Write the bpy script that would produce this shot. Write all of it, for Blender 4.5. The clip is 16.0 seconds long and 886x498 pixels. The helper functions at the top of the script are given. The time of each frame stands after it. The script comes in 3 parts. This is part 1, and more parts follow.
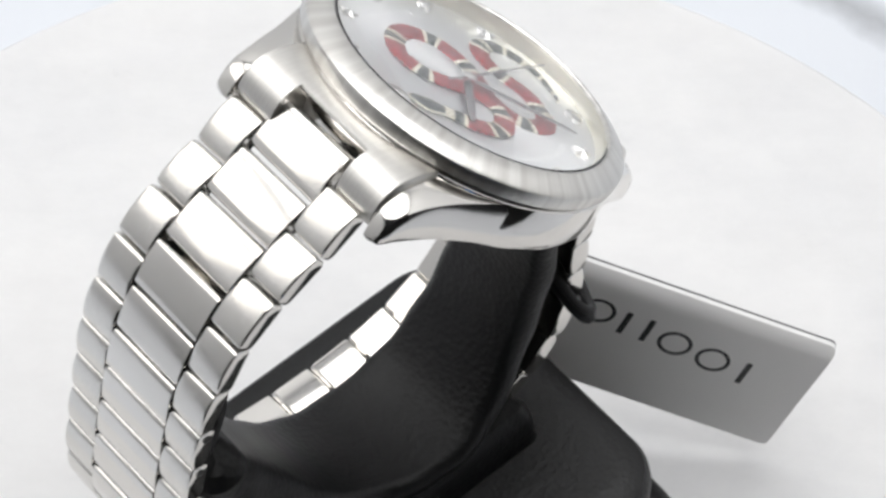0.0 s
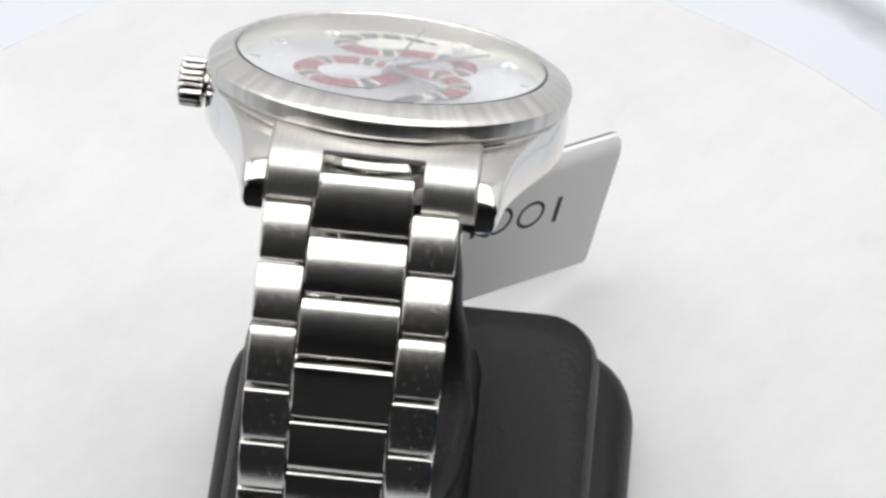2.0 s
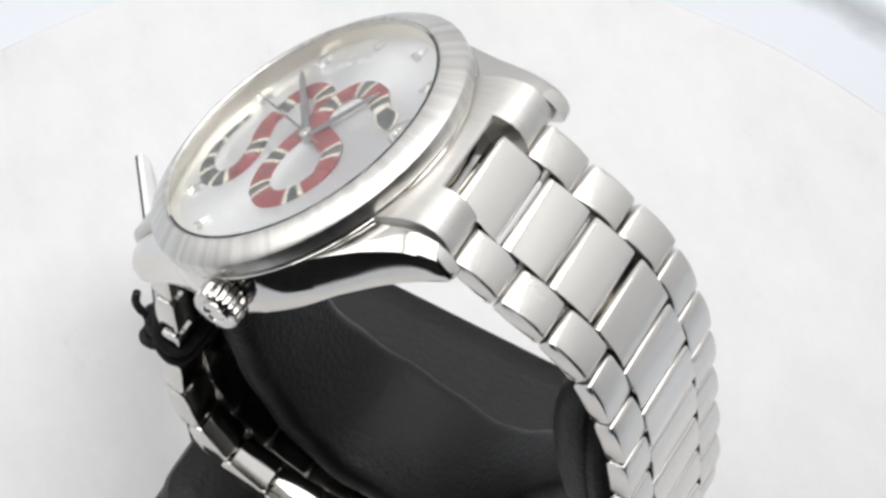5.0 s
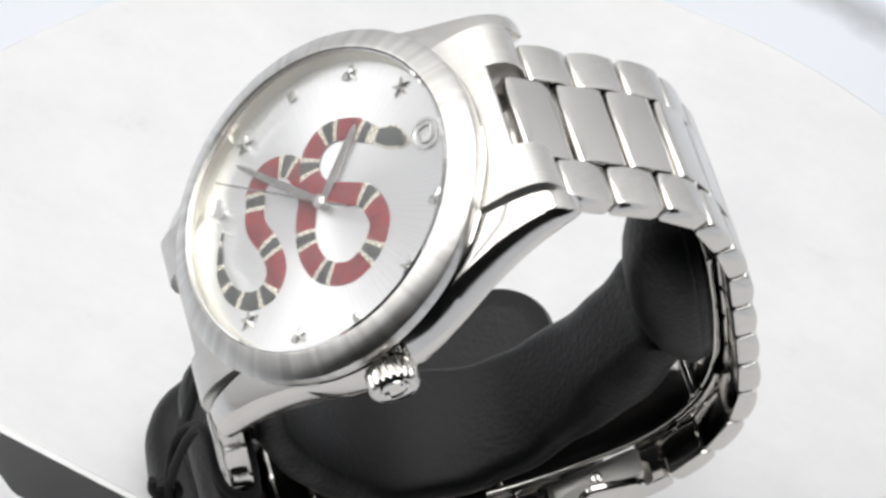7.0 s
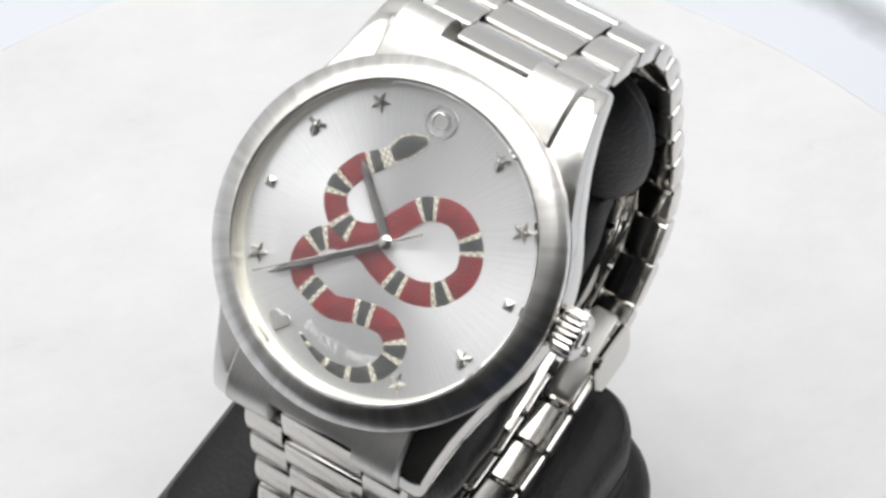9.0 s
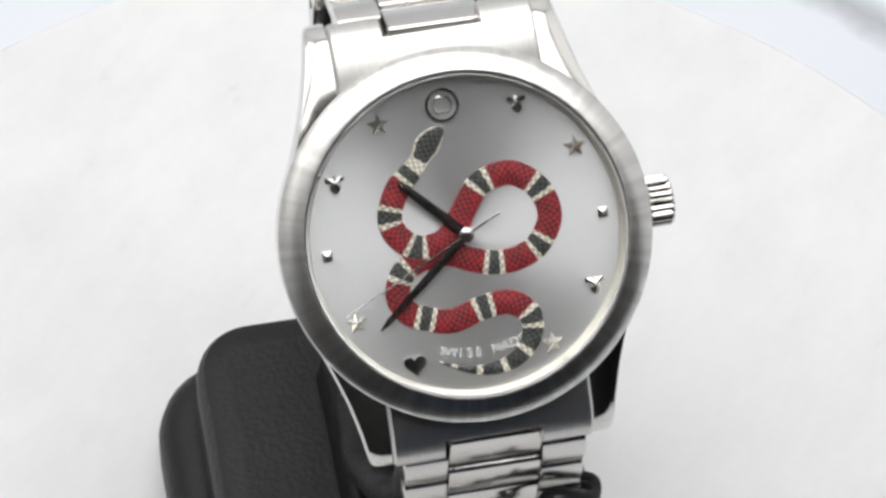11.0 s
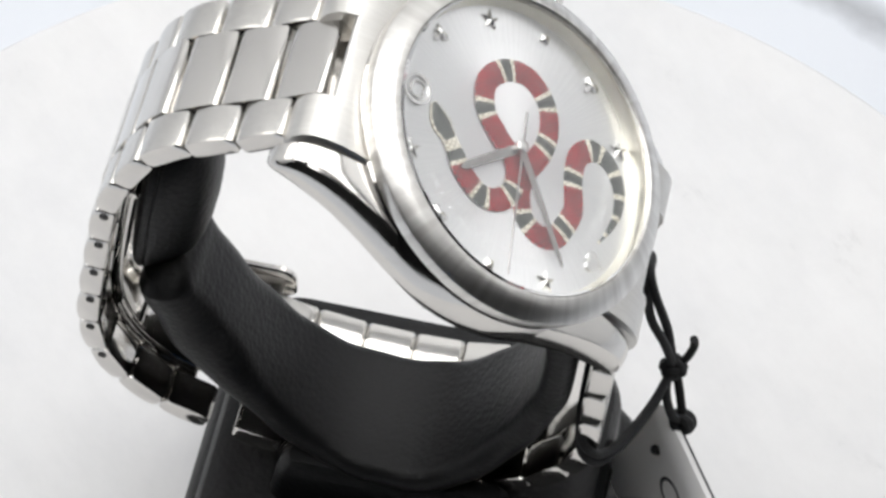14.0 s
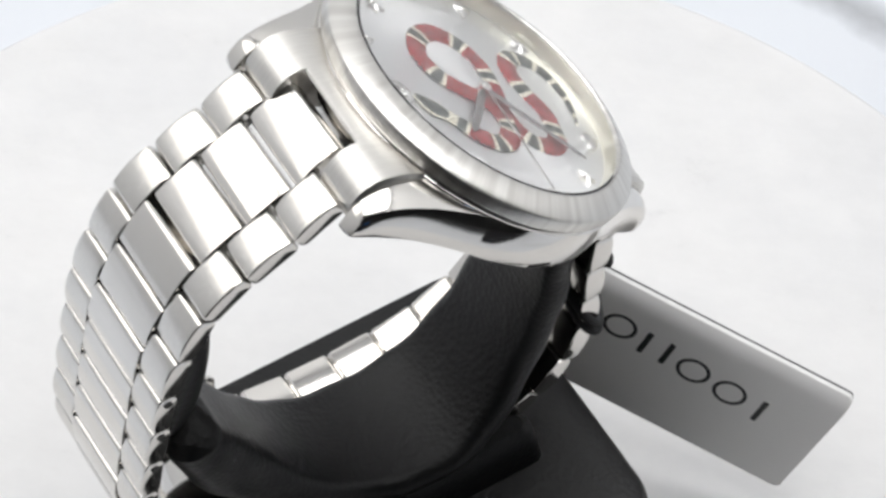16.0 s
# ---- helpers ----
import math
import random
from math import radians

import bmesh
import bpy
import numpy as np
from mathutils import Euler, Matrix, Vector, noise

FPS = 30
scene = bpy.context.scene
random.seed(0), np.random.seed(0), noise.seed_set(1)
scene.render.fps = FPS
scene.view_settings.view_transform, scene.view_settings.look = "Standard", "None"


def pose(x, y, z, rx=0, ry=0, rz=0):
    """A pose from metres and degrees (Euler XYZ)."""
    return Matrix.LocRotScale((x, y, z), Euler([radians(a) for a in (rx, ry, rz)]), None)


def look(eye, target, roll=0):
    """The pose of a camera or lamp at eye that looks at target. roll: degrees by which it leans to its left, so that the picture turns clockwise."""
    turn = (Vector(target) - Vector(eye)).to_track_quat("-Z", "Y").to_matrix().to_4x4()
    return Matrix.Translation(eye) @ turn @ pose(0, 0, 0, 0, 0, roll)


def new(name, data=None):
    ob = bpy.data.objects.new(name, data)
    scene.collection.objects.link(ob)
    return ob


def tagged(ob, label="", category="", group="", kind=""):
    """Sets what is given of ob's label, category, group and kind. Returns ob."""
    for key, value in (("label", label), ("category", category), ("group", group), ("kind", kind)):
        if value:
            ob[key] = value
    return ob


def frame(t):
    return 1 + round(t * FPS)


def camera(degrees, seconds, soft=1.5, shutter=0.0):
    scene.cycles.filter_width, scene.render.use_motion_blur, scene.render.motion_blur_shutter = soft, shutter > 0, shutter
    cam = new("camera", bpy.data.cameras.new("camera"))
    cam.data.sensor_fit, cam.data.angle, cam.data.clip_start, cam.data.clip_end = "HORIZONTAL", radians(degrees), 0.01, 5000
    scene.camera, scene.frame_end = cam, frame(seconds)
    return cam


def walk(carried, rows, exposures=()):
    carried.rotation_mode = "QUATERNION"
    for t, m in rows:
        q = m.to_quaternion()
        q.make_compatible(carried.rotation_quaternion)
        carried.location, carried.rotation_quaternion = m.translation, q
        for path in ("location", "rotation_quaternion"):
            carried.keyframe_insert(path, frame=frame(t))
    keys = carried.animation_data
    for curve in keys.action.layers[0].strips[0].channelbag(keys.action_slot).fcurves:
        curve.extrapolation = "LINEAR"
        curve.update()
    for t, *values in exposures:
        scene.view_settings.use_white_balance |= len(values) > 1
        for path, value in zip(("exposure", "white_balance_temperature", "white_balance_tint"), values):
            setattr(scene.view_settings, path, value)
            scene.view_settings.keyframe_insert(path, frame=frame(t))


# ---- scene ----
MM = 0.001

# the camera stands still on a stand before the turntable, with a long lens
cam = camera(15.484, 16.0, soft=3.0)
CAM = look((0.0, -0.19006, 0.35918), (0.00361, 0.00648, 0.060), 2.824)
walk(cam, [(0.0, CAM), (16.0, CAM)], exposures=[(0.0, -0.5), (16.0, -0.5)])

# ---------------------------------------------------------------- light
world = bpy.data.worlds.new("studio_air")
scene.world = world
world.use_nodes = True
world.node_tree.nodes["Background"].inputs[0].default_value = (0.9, 0.95, 1.0, 1)
world.node_tree.nodes["Background"].inputs[1].default_value = 0.0


def area_lamp(name, at, target, sx, sy, power, colour):
    data = bpy.data.lights.new(name, "AREA")
    data.shape, data.size, data.size_y, data.energy, data.color = "RECTANGLE", sx, sy, power, colour
    ob = new(name, data)
    ob.matrix_world = look(at, target)
    return ob


area_lamp("ceiling_panel", (0.0, 0.12, 0.82), (0.0, 0.12, 0.0), 0.9, 0.72, 7.9, (1.0, 1.0, 1.0))
# fill added from the left to lift the dial, no lamp known there
area_lamp("left_fill", (-0.49, 0.14, 0.46), (0.3, 0.14, 0.2), 0.5, 0.45, 1.3, (1.0, 0.985, 0.96))


# ---------------------------------------------------------------- materials
def material(name, base, rough=0.5, metal=0.0):
    m = bpy.data.materials.new(name)
    m.use_nodes = True
    b = m.node_tree.nodes["Principled BSDF"]
    b.inputs["Base Color"].default_value = (*base, 1)
    b.inputs["Roughness"].default_value = rough
    b.inputs["Metallic"].default_value = metal
    return m


def nodes_of(m):
    return m.node_tree.nodes, m.node_tree.links, m.node_tree.nodes["Principled BSDF"]


def coords(m, scale=(1, 1, 1)):
    n, l, b = nodes_of(m)
    tc = n.new("ShaderNodeTexCoord")
    mp = n.new("ShaderNodeMapping")
    mp.inputs["Scale"].default_value = scale
    l.new(tc.outputs["Object"], mp.inputs["Vector"])
    return mp.outputs["Vector"]


def noise_tex(m, vec, scale, detail=4.0, rough=0.55):
    n, l, b = nodes_of(m)
    t = n.new("ShaderNodeTexNoise")
    t.inputs["Scale"].default_value, t.inputs["Detail"].default_value, t.inputs["Roughness"].default_value = scale, detail, rough
    l.new(vec, t.inputs["Vector"])
    return t.outputs["Fac"]


def ramp(m, fac, stops):
    n, l, b = nodes_of(m)
    r = n.new("ShaderNodeValToRGB")
    while len(r.color_ramp.elements) < len(stops):
        r.color_ramp.elements.new(0.5)
    for e, (at, c) in zip(r.color_ramp.elements, stops):
        e.position = at
        e.color = (*c, 1) if len(c) == 3 else c
    l.new(fac, r.inputs["Fac"])
    return r.outputs["Color"]


def bump(m, fac, strength, distance):
    n, l, b = nodes_of(m)
    bp = n.new("ShaderNodeBump")
    bp.inputs["Strength"].default_value, bp.inputs["Distance"].default_value = strength, distance
    l.new(fac, bp.inputs["Height"])
    l.new(bp.outputs["Normal"], b.inputs["Normal"])


def rough_from(m, fac, lo, hi):
    n, l, b = nodes_of(m)
    r = n.new("ShaderNodeMapRange")
    r.inputs["To Min"].default_value, r.inputs["To Max"].default_value = lo, hi
    l.new(fac, r.inputs["Value"])
    l.new(r.outputs["Result"], b.inputs["Roughness"])


def g(v):
    return (v, v, v)


STEEL = (0.72, 0.70, 0.67)


def make_polished():
    m = material("polished_steel", STEEL, 0.07, 1.0)
    v = coords(m)
    rough_from(m, noise_tex(m, v, 260, 3), 0.035, 0.13)
    return m


def make_brushed(name, scale, rough=0.30):
    m = material(name, STEEL, rough, 1.0)
    v = coords(m, scale)
    f = noise_tex(m, v, 1.0, 3, 0.6)
    rough_from(m, f, rough - 0.08, rough + 0.10)
    bump(m, f, 0.15, 0.00004)
    n, l, b = nodes_of(m)
    l.new(ramp(m, f, [(0.3, (0.66, 0.64, 0.61)), (0.7, (0.75, 0.735, 0.705))]), b.inputs["Base Color"])
    return m


def make_horn():
    m = material("soft_polished_steel", STEEL, 0.2, 1.0)
    v = coords(m)
    rough_from(m, noise_tex(m, v, 260, 3), 0.09, 0.15)
    return m


POLISHED = make_polished()
HORN = make_horn()


def make_middle():
    m = material("fine_polished_steel", STEEL, 0.16, 1.0)
    v = coords(m, (3000, 500, 500))
    f = noise_tex(m, v, 1.0, 3)
    rough_from(m, f, 0.10, 0.20)
    bump(m, f, 0.05, 0.00003)
    return m


MIDDLE = make_middle()
# grain along the strap for the links, round the axis for the bezel
BRUSHED = make_brushed("brushed_steel", (9000, 900, 900), 0.23)
LUG_TOP = make_brushed("brushed_steel_hood", (7000, 300, 300), 0.37)


def make_bezel():
    m = material("ring_brushed_steel", STEEL, 0.3, 1.0)
    n, l, b = nodes_of(m)
    tg = n.new("ShaderNodeTangent")
    tg.direction_type, tg.axis = "RADIAL", "Z"
    l.new(tg.outputs["Tangent"], b.inputs["Tangent"])
    b.inputs["Anisotropic"].default_value = 0.75
    tc = n.new("ShaderNodeTexCoord")
    gr = n.new("ShaderNodeTexGradient")
    gr.gradient_type = "RADIAL"
    l.new(tc.outputs["Object"], gr.inputs["Vector"])
    mul = n.new("ShaderNodeMath")
    mul.operation = "MULTIPLY"
    mul.inputs[1].default_value = 80
    l.new(gr.outputs["Fac"], mul.inputs[0])
    ns = n.new("ShaderNodeTexNoise")
    ns.noise_dimensions = "1D"
    ns.inputs["Scale"].default_value, ns.inputs["Detail"].default_value = 1.0, 2.0
    l.new(mul.outputs[0], ns.inputs["W"])
    # ribbed reflections along the brushing are put into the base colour as streaks
    l.new(ramp(m, ns.outputs["Fac"], [(0.3, (0.64, 0.62, 0.59)), (0.7, (0.79, 0.775, 0.745))]), b.inputs["Base Color"])
    bump(m, ns.outputs["Fac"], 0.12, 0.00012)
    return m


BEZEL = make_bezel()


def make_room_wall():
    m = material("front_wall_grey", (0.5, 0.5, 0.5), 0.8)
    n, l, b = nodes_of(m)
    f = noise_tex(m, coords(m), 9, 4)
    l.new(ramp(m, f, [(0.3, g(0.045)), (0.7, g(0.07))]), b.inputs["Base Color"])
    return m


def make_dial():
    m = material("sunray_silver", (0.80, 0.80, 0.79), 0.37, 0.92)
    n, l, b = nodes_of(m)
    tc = n.new("ShaderNodeTexCoord")
    gr = n.new("ShaderNodeTexGradient")
    gr.gradient_type = "RADIAL"
    l.new(tc.outputs["Object"], gr.inputs["Vector"])
    mul = n.new("ShaderNodeMath")
    mul.operation = "MULTIPLY"
    mul.inputs[1].default_value = 420
    l.new(gr.outputs["Fac"], mul.inputs[0])
    ns = n.new("ShaderNodeTexNoise")
    ns.noise_dimensions = "1D"
    ns.inputs["Scale"].default_value, ns.inputs["Detail"].default_value = 1.0, 3.0
    l.new(mul.outputs[0], ns.inputs["W"])
    l.new(ramp(m, ns.outputs["Fac"], [(0.3, g(0.81)), (0.7, g(0.89))]), b.inputs["Base Color"])
    tg = n.new("ShaderNodeTangent")
    tg.direction_type, tg.axis = "RADIAL", "Z"
    l.new(tg.outputs["Tangent"], b.inputs["Tangent"])
    b.inputs["Anisotropic"].default_value = 0.82
    b.inputs["Anisotropic Rotation"].default_value = 0.0
    return m


DIAL_MAT = make_dial()
REHAUT = material("satin_ring", (0.80, 0.77, 0.66), 0.28, 1.0)
ROOM = make_room_wall()
HAND = material("hand_steel", (0.40, 0.38, 0.37), 0.16, 1.0)
INDEX = material("index_steel", (0.78, 0.77, 0.75), 0.12, 1.0)
PRINT = material("pale_print", (0.80, 0.80, 0.80), 0.6, 0.0)


def make_glass():
    m = material("sapphire", (1, 1, 1), 0.0)
    n, l, b = nodes_of(m)
    b.inputs["Transmission Weight"].default_value = 1.0
    b.inputs["IOR"].default_value = 1.76
    return m


GLASS = make_glass()


def make_scales(name, dark, light, ink):
    """Printed snake skin: rows of pointed scales along the body, by the map that runs along and across it in millimetres."""
    m = material(name, light, 0.55)
    n, l, b = nodes_of(m)
    uv = n.new("ShaderNodeUVMap")
    uv.uv_map = "skin"
    sep = n.new("ShaderNodeSeparateXYZ")
    l.new(uv.outputs["UV"], sep.inputs[0])
    waves = []
    for lean in (1.0, -1.0):
        ad = n.new("ShaderNodeMath")
        ad.operation = "MULTIPLY_ADD"
        ad.inputs[1].default_value = lean * 0.8
        l.new(sep.outputs["Y"], ad.inputs[0])
        l.new(sep.outputs["X"], ad.inputs[2])
        sc = n.new("ShaderNodeMath")
        sc.operation = "MULTIPLY"
        sc.inputs[1].default_value = math.pi / 0.62
        l.new(ad.outputs[0], sc.inputs[0])
        si = n.new("ShaderNodeMath")
        si.operation = "SINE"
        l.new(sc.outputs[0], si.inputs[0])
        ab = n.new("ShaderNodeMath")
        ab.operation = "ABSOLUTE"
        l.new(si.outputs[0], ab.inputs[0])
        waves.append(ab.outputs[0])
    mul = n.new("ShaderNodeMath")
    mul.operation = "MULTIPLY"
    l.new(waves[0], mul.inputs[0])
    l.new(waves[1], mul.inputs[1])
    f = noise_tex(m, coords(m), 900, 4, 0.7)
    ad = n.new("ShaderNodeMath")
    ad.operation = "MULTIPLY_ADD"
    ad.inputs[1].default_value = ink
    l.new(mul.outputs[0], ad.inputs[0])
    l.new(f, ad.inputs[2])
    half = n.new("ShaderNodeMath")
    half.operation = "MULTIPLY"
    half.inputs[1].default_value = 0.6
    l.new(ad.outputs[0], half.inputs[0])
    l.new(ramp(m, half.outputs[0], [(0.33, dark), (0.47, tuple(0.55 * a + 0.45 * b for a, b in zip(light, dark))), (0.70, light)]), b.inputs["Base Color"])
    bump(m, ad.outputs[0], 0.5, 0.00008)
    return m


RED = make_scales("red_scales", (0.025, 0.003, 0.005), (0.36, 0.014, 0.02), 0.8)
BLACK = make_scales("dark_scales", (0.004, 0.006, 0.007), (0.085, 0.09, 0.08), 0.6)
CREAM = make_scales("cream_scales", (0.25, 0.22, 0.15), (0.78, 0.75, 0.65), 1.0)


def make_leather():
    m = material("black_leather", (0.004, 0.004, 0.0045), 0.5)
    m.node_tree.nodes["Principled BSDF"].inputs["Specular IOR Level"].default_value = 0.34
    v = coords(m)
    n, l, b = nodes_of(m)
    vo = n.new("ShaderNodeTexVoronoi")
    vo.inputs["Scale"].default_value = 1500
    l.new(v, vo.inputs["Vector"])
    f = noise_tex(m, v, 700, 5, 0.6)
    mix = n.new("ShaderNodeMath")
    mix.operation = "ADD"
    l.new(vo.outputs["Distance"], mix.inputs[0])
    l.new(f, mix.inputs[1])
    bump(m, mix.outputs[0], 0.55, 0.00011)
    big = noise_tex(m, v, 60, 4)
    rough_from(m, big, 0.38, 0.54)
    l.new(ramp(m, big, [(0.3, (0.0035, 0.0035, 0.004)), (0.75, (0.007, 0.007, 0.0075))]), b.inputs["Base Color"])
    return m


LEATHER = make_leather()


def make_cord():
    m = material("black_cord", (0.008, 0.008, 0.009), 0.75)
    v = coords(m)
    bump(m, noise_tex(m, v, 2500, 3), 0.7, 0.0002)
    return m


CORD = make_cord()


def make_card():
    m = material("white_card", (0.90, 0.89, 0.88), 0.5)
    v = coords(m)
    bump(m, noise_tex(m, v, 1800, 3), 0.08, 0.00005)
    return m


CARD = make_card()
INK = material("black_ink", (0.02, 0.02, 0.022), 0.5)


def make_disc():
    m = material("white_stone", (0.8, 0.8, 0.8), 0.35)
    v = coords(m)
    n, l, b = nodes_of(m)
    big = noise_tex(m, v, 22, 6, 0.62)
    fine = noise_tex(m, coords(m, (1, 1.9, 1)), 60, 8, 0.75)
    a = ramp(m, big, [(0.30, (0.72, 0.72, 0.73)), (0.55, (0.785, 0.78, 0.78)), (0.8, (0.755, 0.745, 0.745))])
    c = ramp(m, fine, [(0.27, g(0.74)), (0.38, g(0.93)), (0.6, g(1.0))])
    mx = n.new("ShaderNodeMixRGB")
    mx.blend_type = "MULTIPLY"
    mx.inputs["Fac"].default_value = 0.6
    l.new(a, mx.inputs[1])
    l.new(c, mx.inputs[2])
    l.new(mx.outputs[0], b.inputs["Base Color"])
    rough_from(m, big, 0.35, 0.55)
    return m


DISC = make_disc()


VEIN_NORMAL, VEIN_AT = (0.4939, 0.8695, 0.0), 0.11364


def make_marble():
    m = material("white_marble", (0.8, 0.8, 0.82), 0.3)
    v = coords(m)
    n, l, b = nodes_of(m)
    w = n.new("ShaderNodeTexWave")
    w.inputs["Scale"].default_value, w.inputs["Distortion"].default_value = 3.0, 9.0
    w.inputs["Detail"].default_value, w.inputs["Detail Scale"].default_value = 4.0, 2.0
    l.new(v, w.inputs["Vector"])
    base = ramp(m, w.outputs["Fac"], [(0.0, (0.66, 0.68, 0.71)), (0.05, (0.71, 0.735, 0.78)), (1.0, (0.73, 0.755, 0.80))])
    # one stronger vein across the far corner of the slab
    dot = n.new("ShaderNodeVectorMath")
    dot.operation = "DOT_PRODUCT"
    dot.inputs[1].default_value = VEIN_NORMAL
    l.new(v, dot.inputs[0])
    wob = n.new("ShaderNodeMath")
    wob.operation = "MULTIPLY_ADD"
    wob.inputs[1].default_value = 0.010
    l.new(noise_tex(m, v, 60, 5), wob.inputs[0])
    l.new(dot.outputs["Value"], wob.inputs[2])
    off = n.new("ShaderNodeMath")
    off.operation = "SUBTRACT"
    off.inputs[1].default_value = VEIN_AT + 0.005
    l.new(wob.outputs[0], off.inputs[0])
    ab = n.new("ShaderNodeMath")
    ab.operation = "ABSOLUTE"
    l.new(off.outputs[0], ab.inputs[0])
    vein = ramp(m, ab.outputs[0], [(0.0, g(0.45)), (0.0016, g(0.8)), (0.004, g(1.0))])
    mx = n.new("ShaderNodeMixRGB")
    mx.blend_type = "MULTIPLY"
    mx.inputs["Fac"].default_value = 0.75
    l.new(base, mx.inputs[1])
    l.new(vein, mx.inputs[2])
    l.new(mx.outputs[0], b.inputs["Base Color"])
    return m


MARBLE = make_marble()
WALL = material("white_reflector", (0.82, 0.82, 0.82), 0.9)
DARK = material("dark_room", (0.045, 0.045, 0.05), 0.9)
BLUE = material("mirrored_blue", (0.004, 0.13, 0.42), 0.8)
bump(BLUE, noise_tex(BLUE, coords(BLUE), 700, 3), 0.4, 0.0005)


# ---------------------------------------------------------------- mesh helpers
def mesh_of(name, verts, faces, mat, smooth=True):
    me = bpy.data.meshes.new(name)
    me.from_pydata([tuple(c * MM for c in v) for v in verts], [], faces)
    bm = bmesh.new()
    bm.from_mesh(me)
    bmesh.ops.recalc_face_normals(bm, faces=bm.faces)
    bm.to_mesh(me)
    bm.free()
    me.materials.append(mat)
    if smooth:
        me.shade_smooth()
        me.set_sharp_from_angle(angle=radians(32))
        for f in me.polygons:
            if len(f.vertices) > 24:
                f.use_smooth = False
    return me


def part(name, me, parent, m=None, label=""):
    ob = new(name, me)
    ob.parent = parent
    if m is not None:
        ob.matrix_local = m
    if label:
        ob["label"] = label
    return ob


def lathe(name, profile, mat, segs=96, closed=True):
    """Rings of (radius, z) turned round z, in millimetres."""
    verts, faces = [], []
    k = len(profile)
    for i in range(segs):
        a = 2 * math.pi * i / segs
        verts += [(r * math.cos(a), r * math.sin(a), z) for r, z in profile]
    for i in range(segs):
        j = (i + 1) % segs
        for q in range(k if closed else k - 1):
            w = (q + 1) % k
            faces.append((i * k + q, j * k + q, j * k + w, i * k + w))
    return mesh_of(name, verts, faces, mat)


def solid_lathe(name, profile, mat, segs=96):
    """As lathe, but the first and the last ring are closed by caps."""
    verts, faces = [], []
    k = len(profile)
    for i in range(segs):
        a = 2 * math.pi * i / segs
        verts += [(r * math.cos(a), r * math.sin(a), z) for r, z in profile]
    for i in range(segs):
        j = (i + 1) % segs
        for q in range(k - 1):
            faces.append((i * k + q, j * k + q, j * k + q + 1, i * k + q + 1))
    faces.append([i * k for i in range(segs)])
    faces.append([i * k + k - 1 for i in range(segs)])
    return mesh_of(name, verts, faces, mat)


def loft(name, rings, mat, caps=True, smooth=True):
    """Closed rings of equal length joined one after the other."""
    verts, faces = [], []
    k = len(rings[0])
    for r in rings:
        verts += [tuple(v) for v in r]
    for i in range(len(rings) - 1):
        for q in range(k):
            w = (q + 1) % k
            faces.append((i * k + q, i * k + w, (i + 1) * k + w, (i + 1) * k + q))
    if caps:
        faces.append(list(range(k)))
        faces.append(list(range((len(rings) - 1) * k, len(rings) * k)))
    return mesh_of(name, verts, faces, mat, smooth)


def prism(name, profile, x0, x1, mat, ch=0.25, inset=0.88):
    """A profile of (y, z) drawn out along x with softened ends."""
    cy = sum(p[0] for p in profile) / len(profile)
    cz = sum(p[1] for p in profile) / len(profile)

    def ring(x, k):
        return [(x, cy + (y - cy) * k, cz + (z - cz) * k) for y, z in profile]
    return loft(name, [ring(x0, inset), ring(x0 + ch * 0.3, (1 + inset) / 2 + 0.03), ring(x0 + ch, 1), ring(x1 - ch, 1), ring(x1 - ch * 0.3, (1 + inset) / 2 + 0.03), ring(x1, inset)], mat)


def tube(name, pts, radius, mat, sides=10, flat=1.0):
    """A round cord through points, in millimetres."""
    P = [Vector(p) for p in pts]
    rings = []
    up = Vector((0.13, 0.21, 1)).normalized()
    for i, p in enumerate(P):
        t = (P[min(i + 1, len(P) - 1)] - P[max(i - 1, 0)]).normalized()
        u = t.cross(up).normalized()
        w = u.cross(t)
        r = radius(i / (len(P) - 1)) if callable(radius) else radius
        rings.append([p + r * (math.cos(2 * math.pi * s / sides) * u + flat * math.sin(2 * math.pi * s / sides) * w) for s in range(sides)])
        up = w
    return loft(name, rings, mat)


def spline(points, step):
    """Points at even steps along a Catmull-Rom curve through the given ones."""
    P = [Vector(p) for p in points]
    P = [2 * P[0] - P[1]] + P + [2 * P[-1] - P[-2]]
    fine = []
    for i in range(1, len(P) - 2):
        for s in range(24):
            t = s / 24
            a, b, c, d = P[i - 1], P[i], P[i + 1], P[i + 2]
            fine.append(0.5 * (2 * b + (c - a) * t + (2 * a - 5 * b + 4 * c - d) * t * t + (3 * b - a - 3 * c + d) * t ** 3))
    fine.append(P[-2])
    out, left = [fine[0]], step
    for a, b in zip(fine, fine[1:]):
        d = (b - a).length
        while d >= left:
            a = a + (b - a) * (left / d)
            out.append(a)
            d, left = d - left, step
        left -= d
    return out


def rounded(w, h, r, n=5):
    """A rounded rectangle's outline, centred."""
    out = []
    for cx, cy, a0 in ((w / 2 - r, h / 2 - r, 0), (-w / 2 + r, h / 2 - r, 90), (-w / 2 + r, -h / 2 + r, 180), (w / 2 - r, -h / 2 + r, 270)):
        for i in range(n + 1):
            a = radians(a0 + 90 * i / n)
            out.append((cx + r * math.cos(a), cy + r * math.sin(a)))
    return out


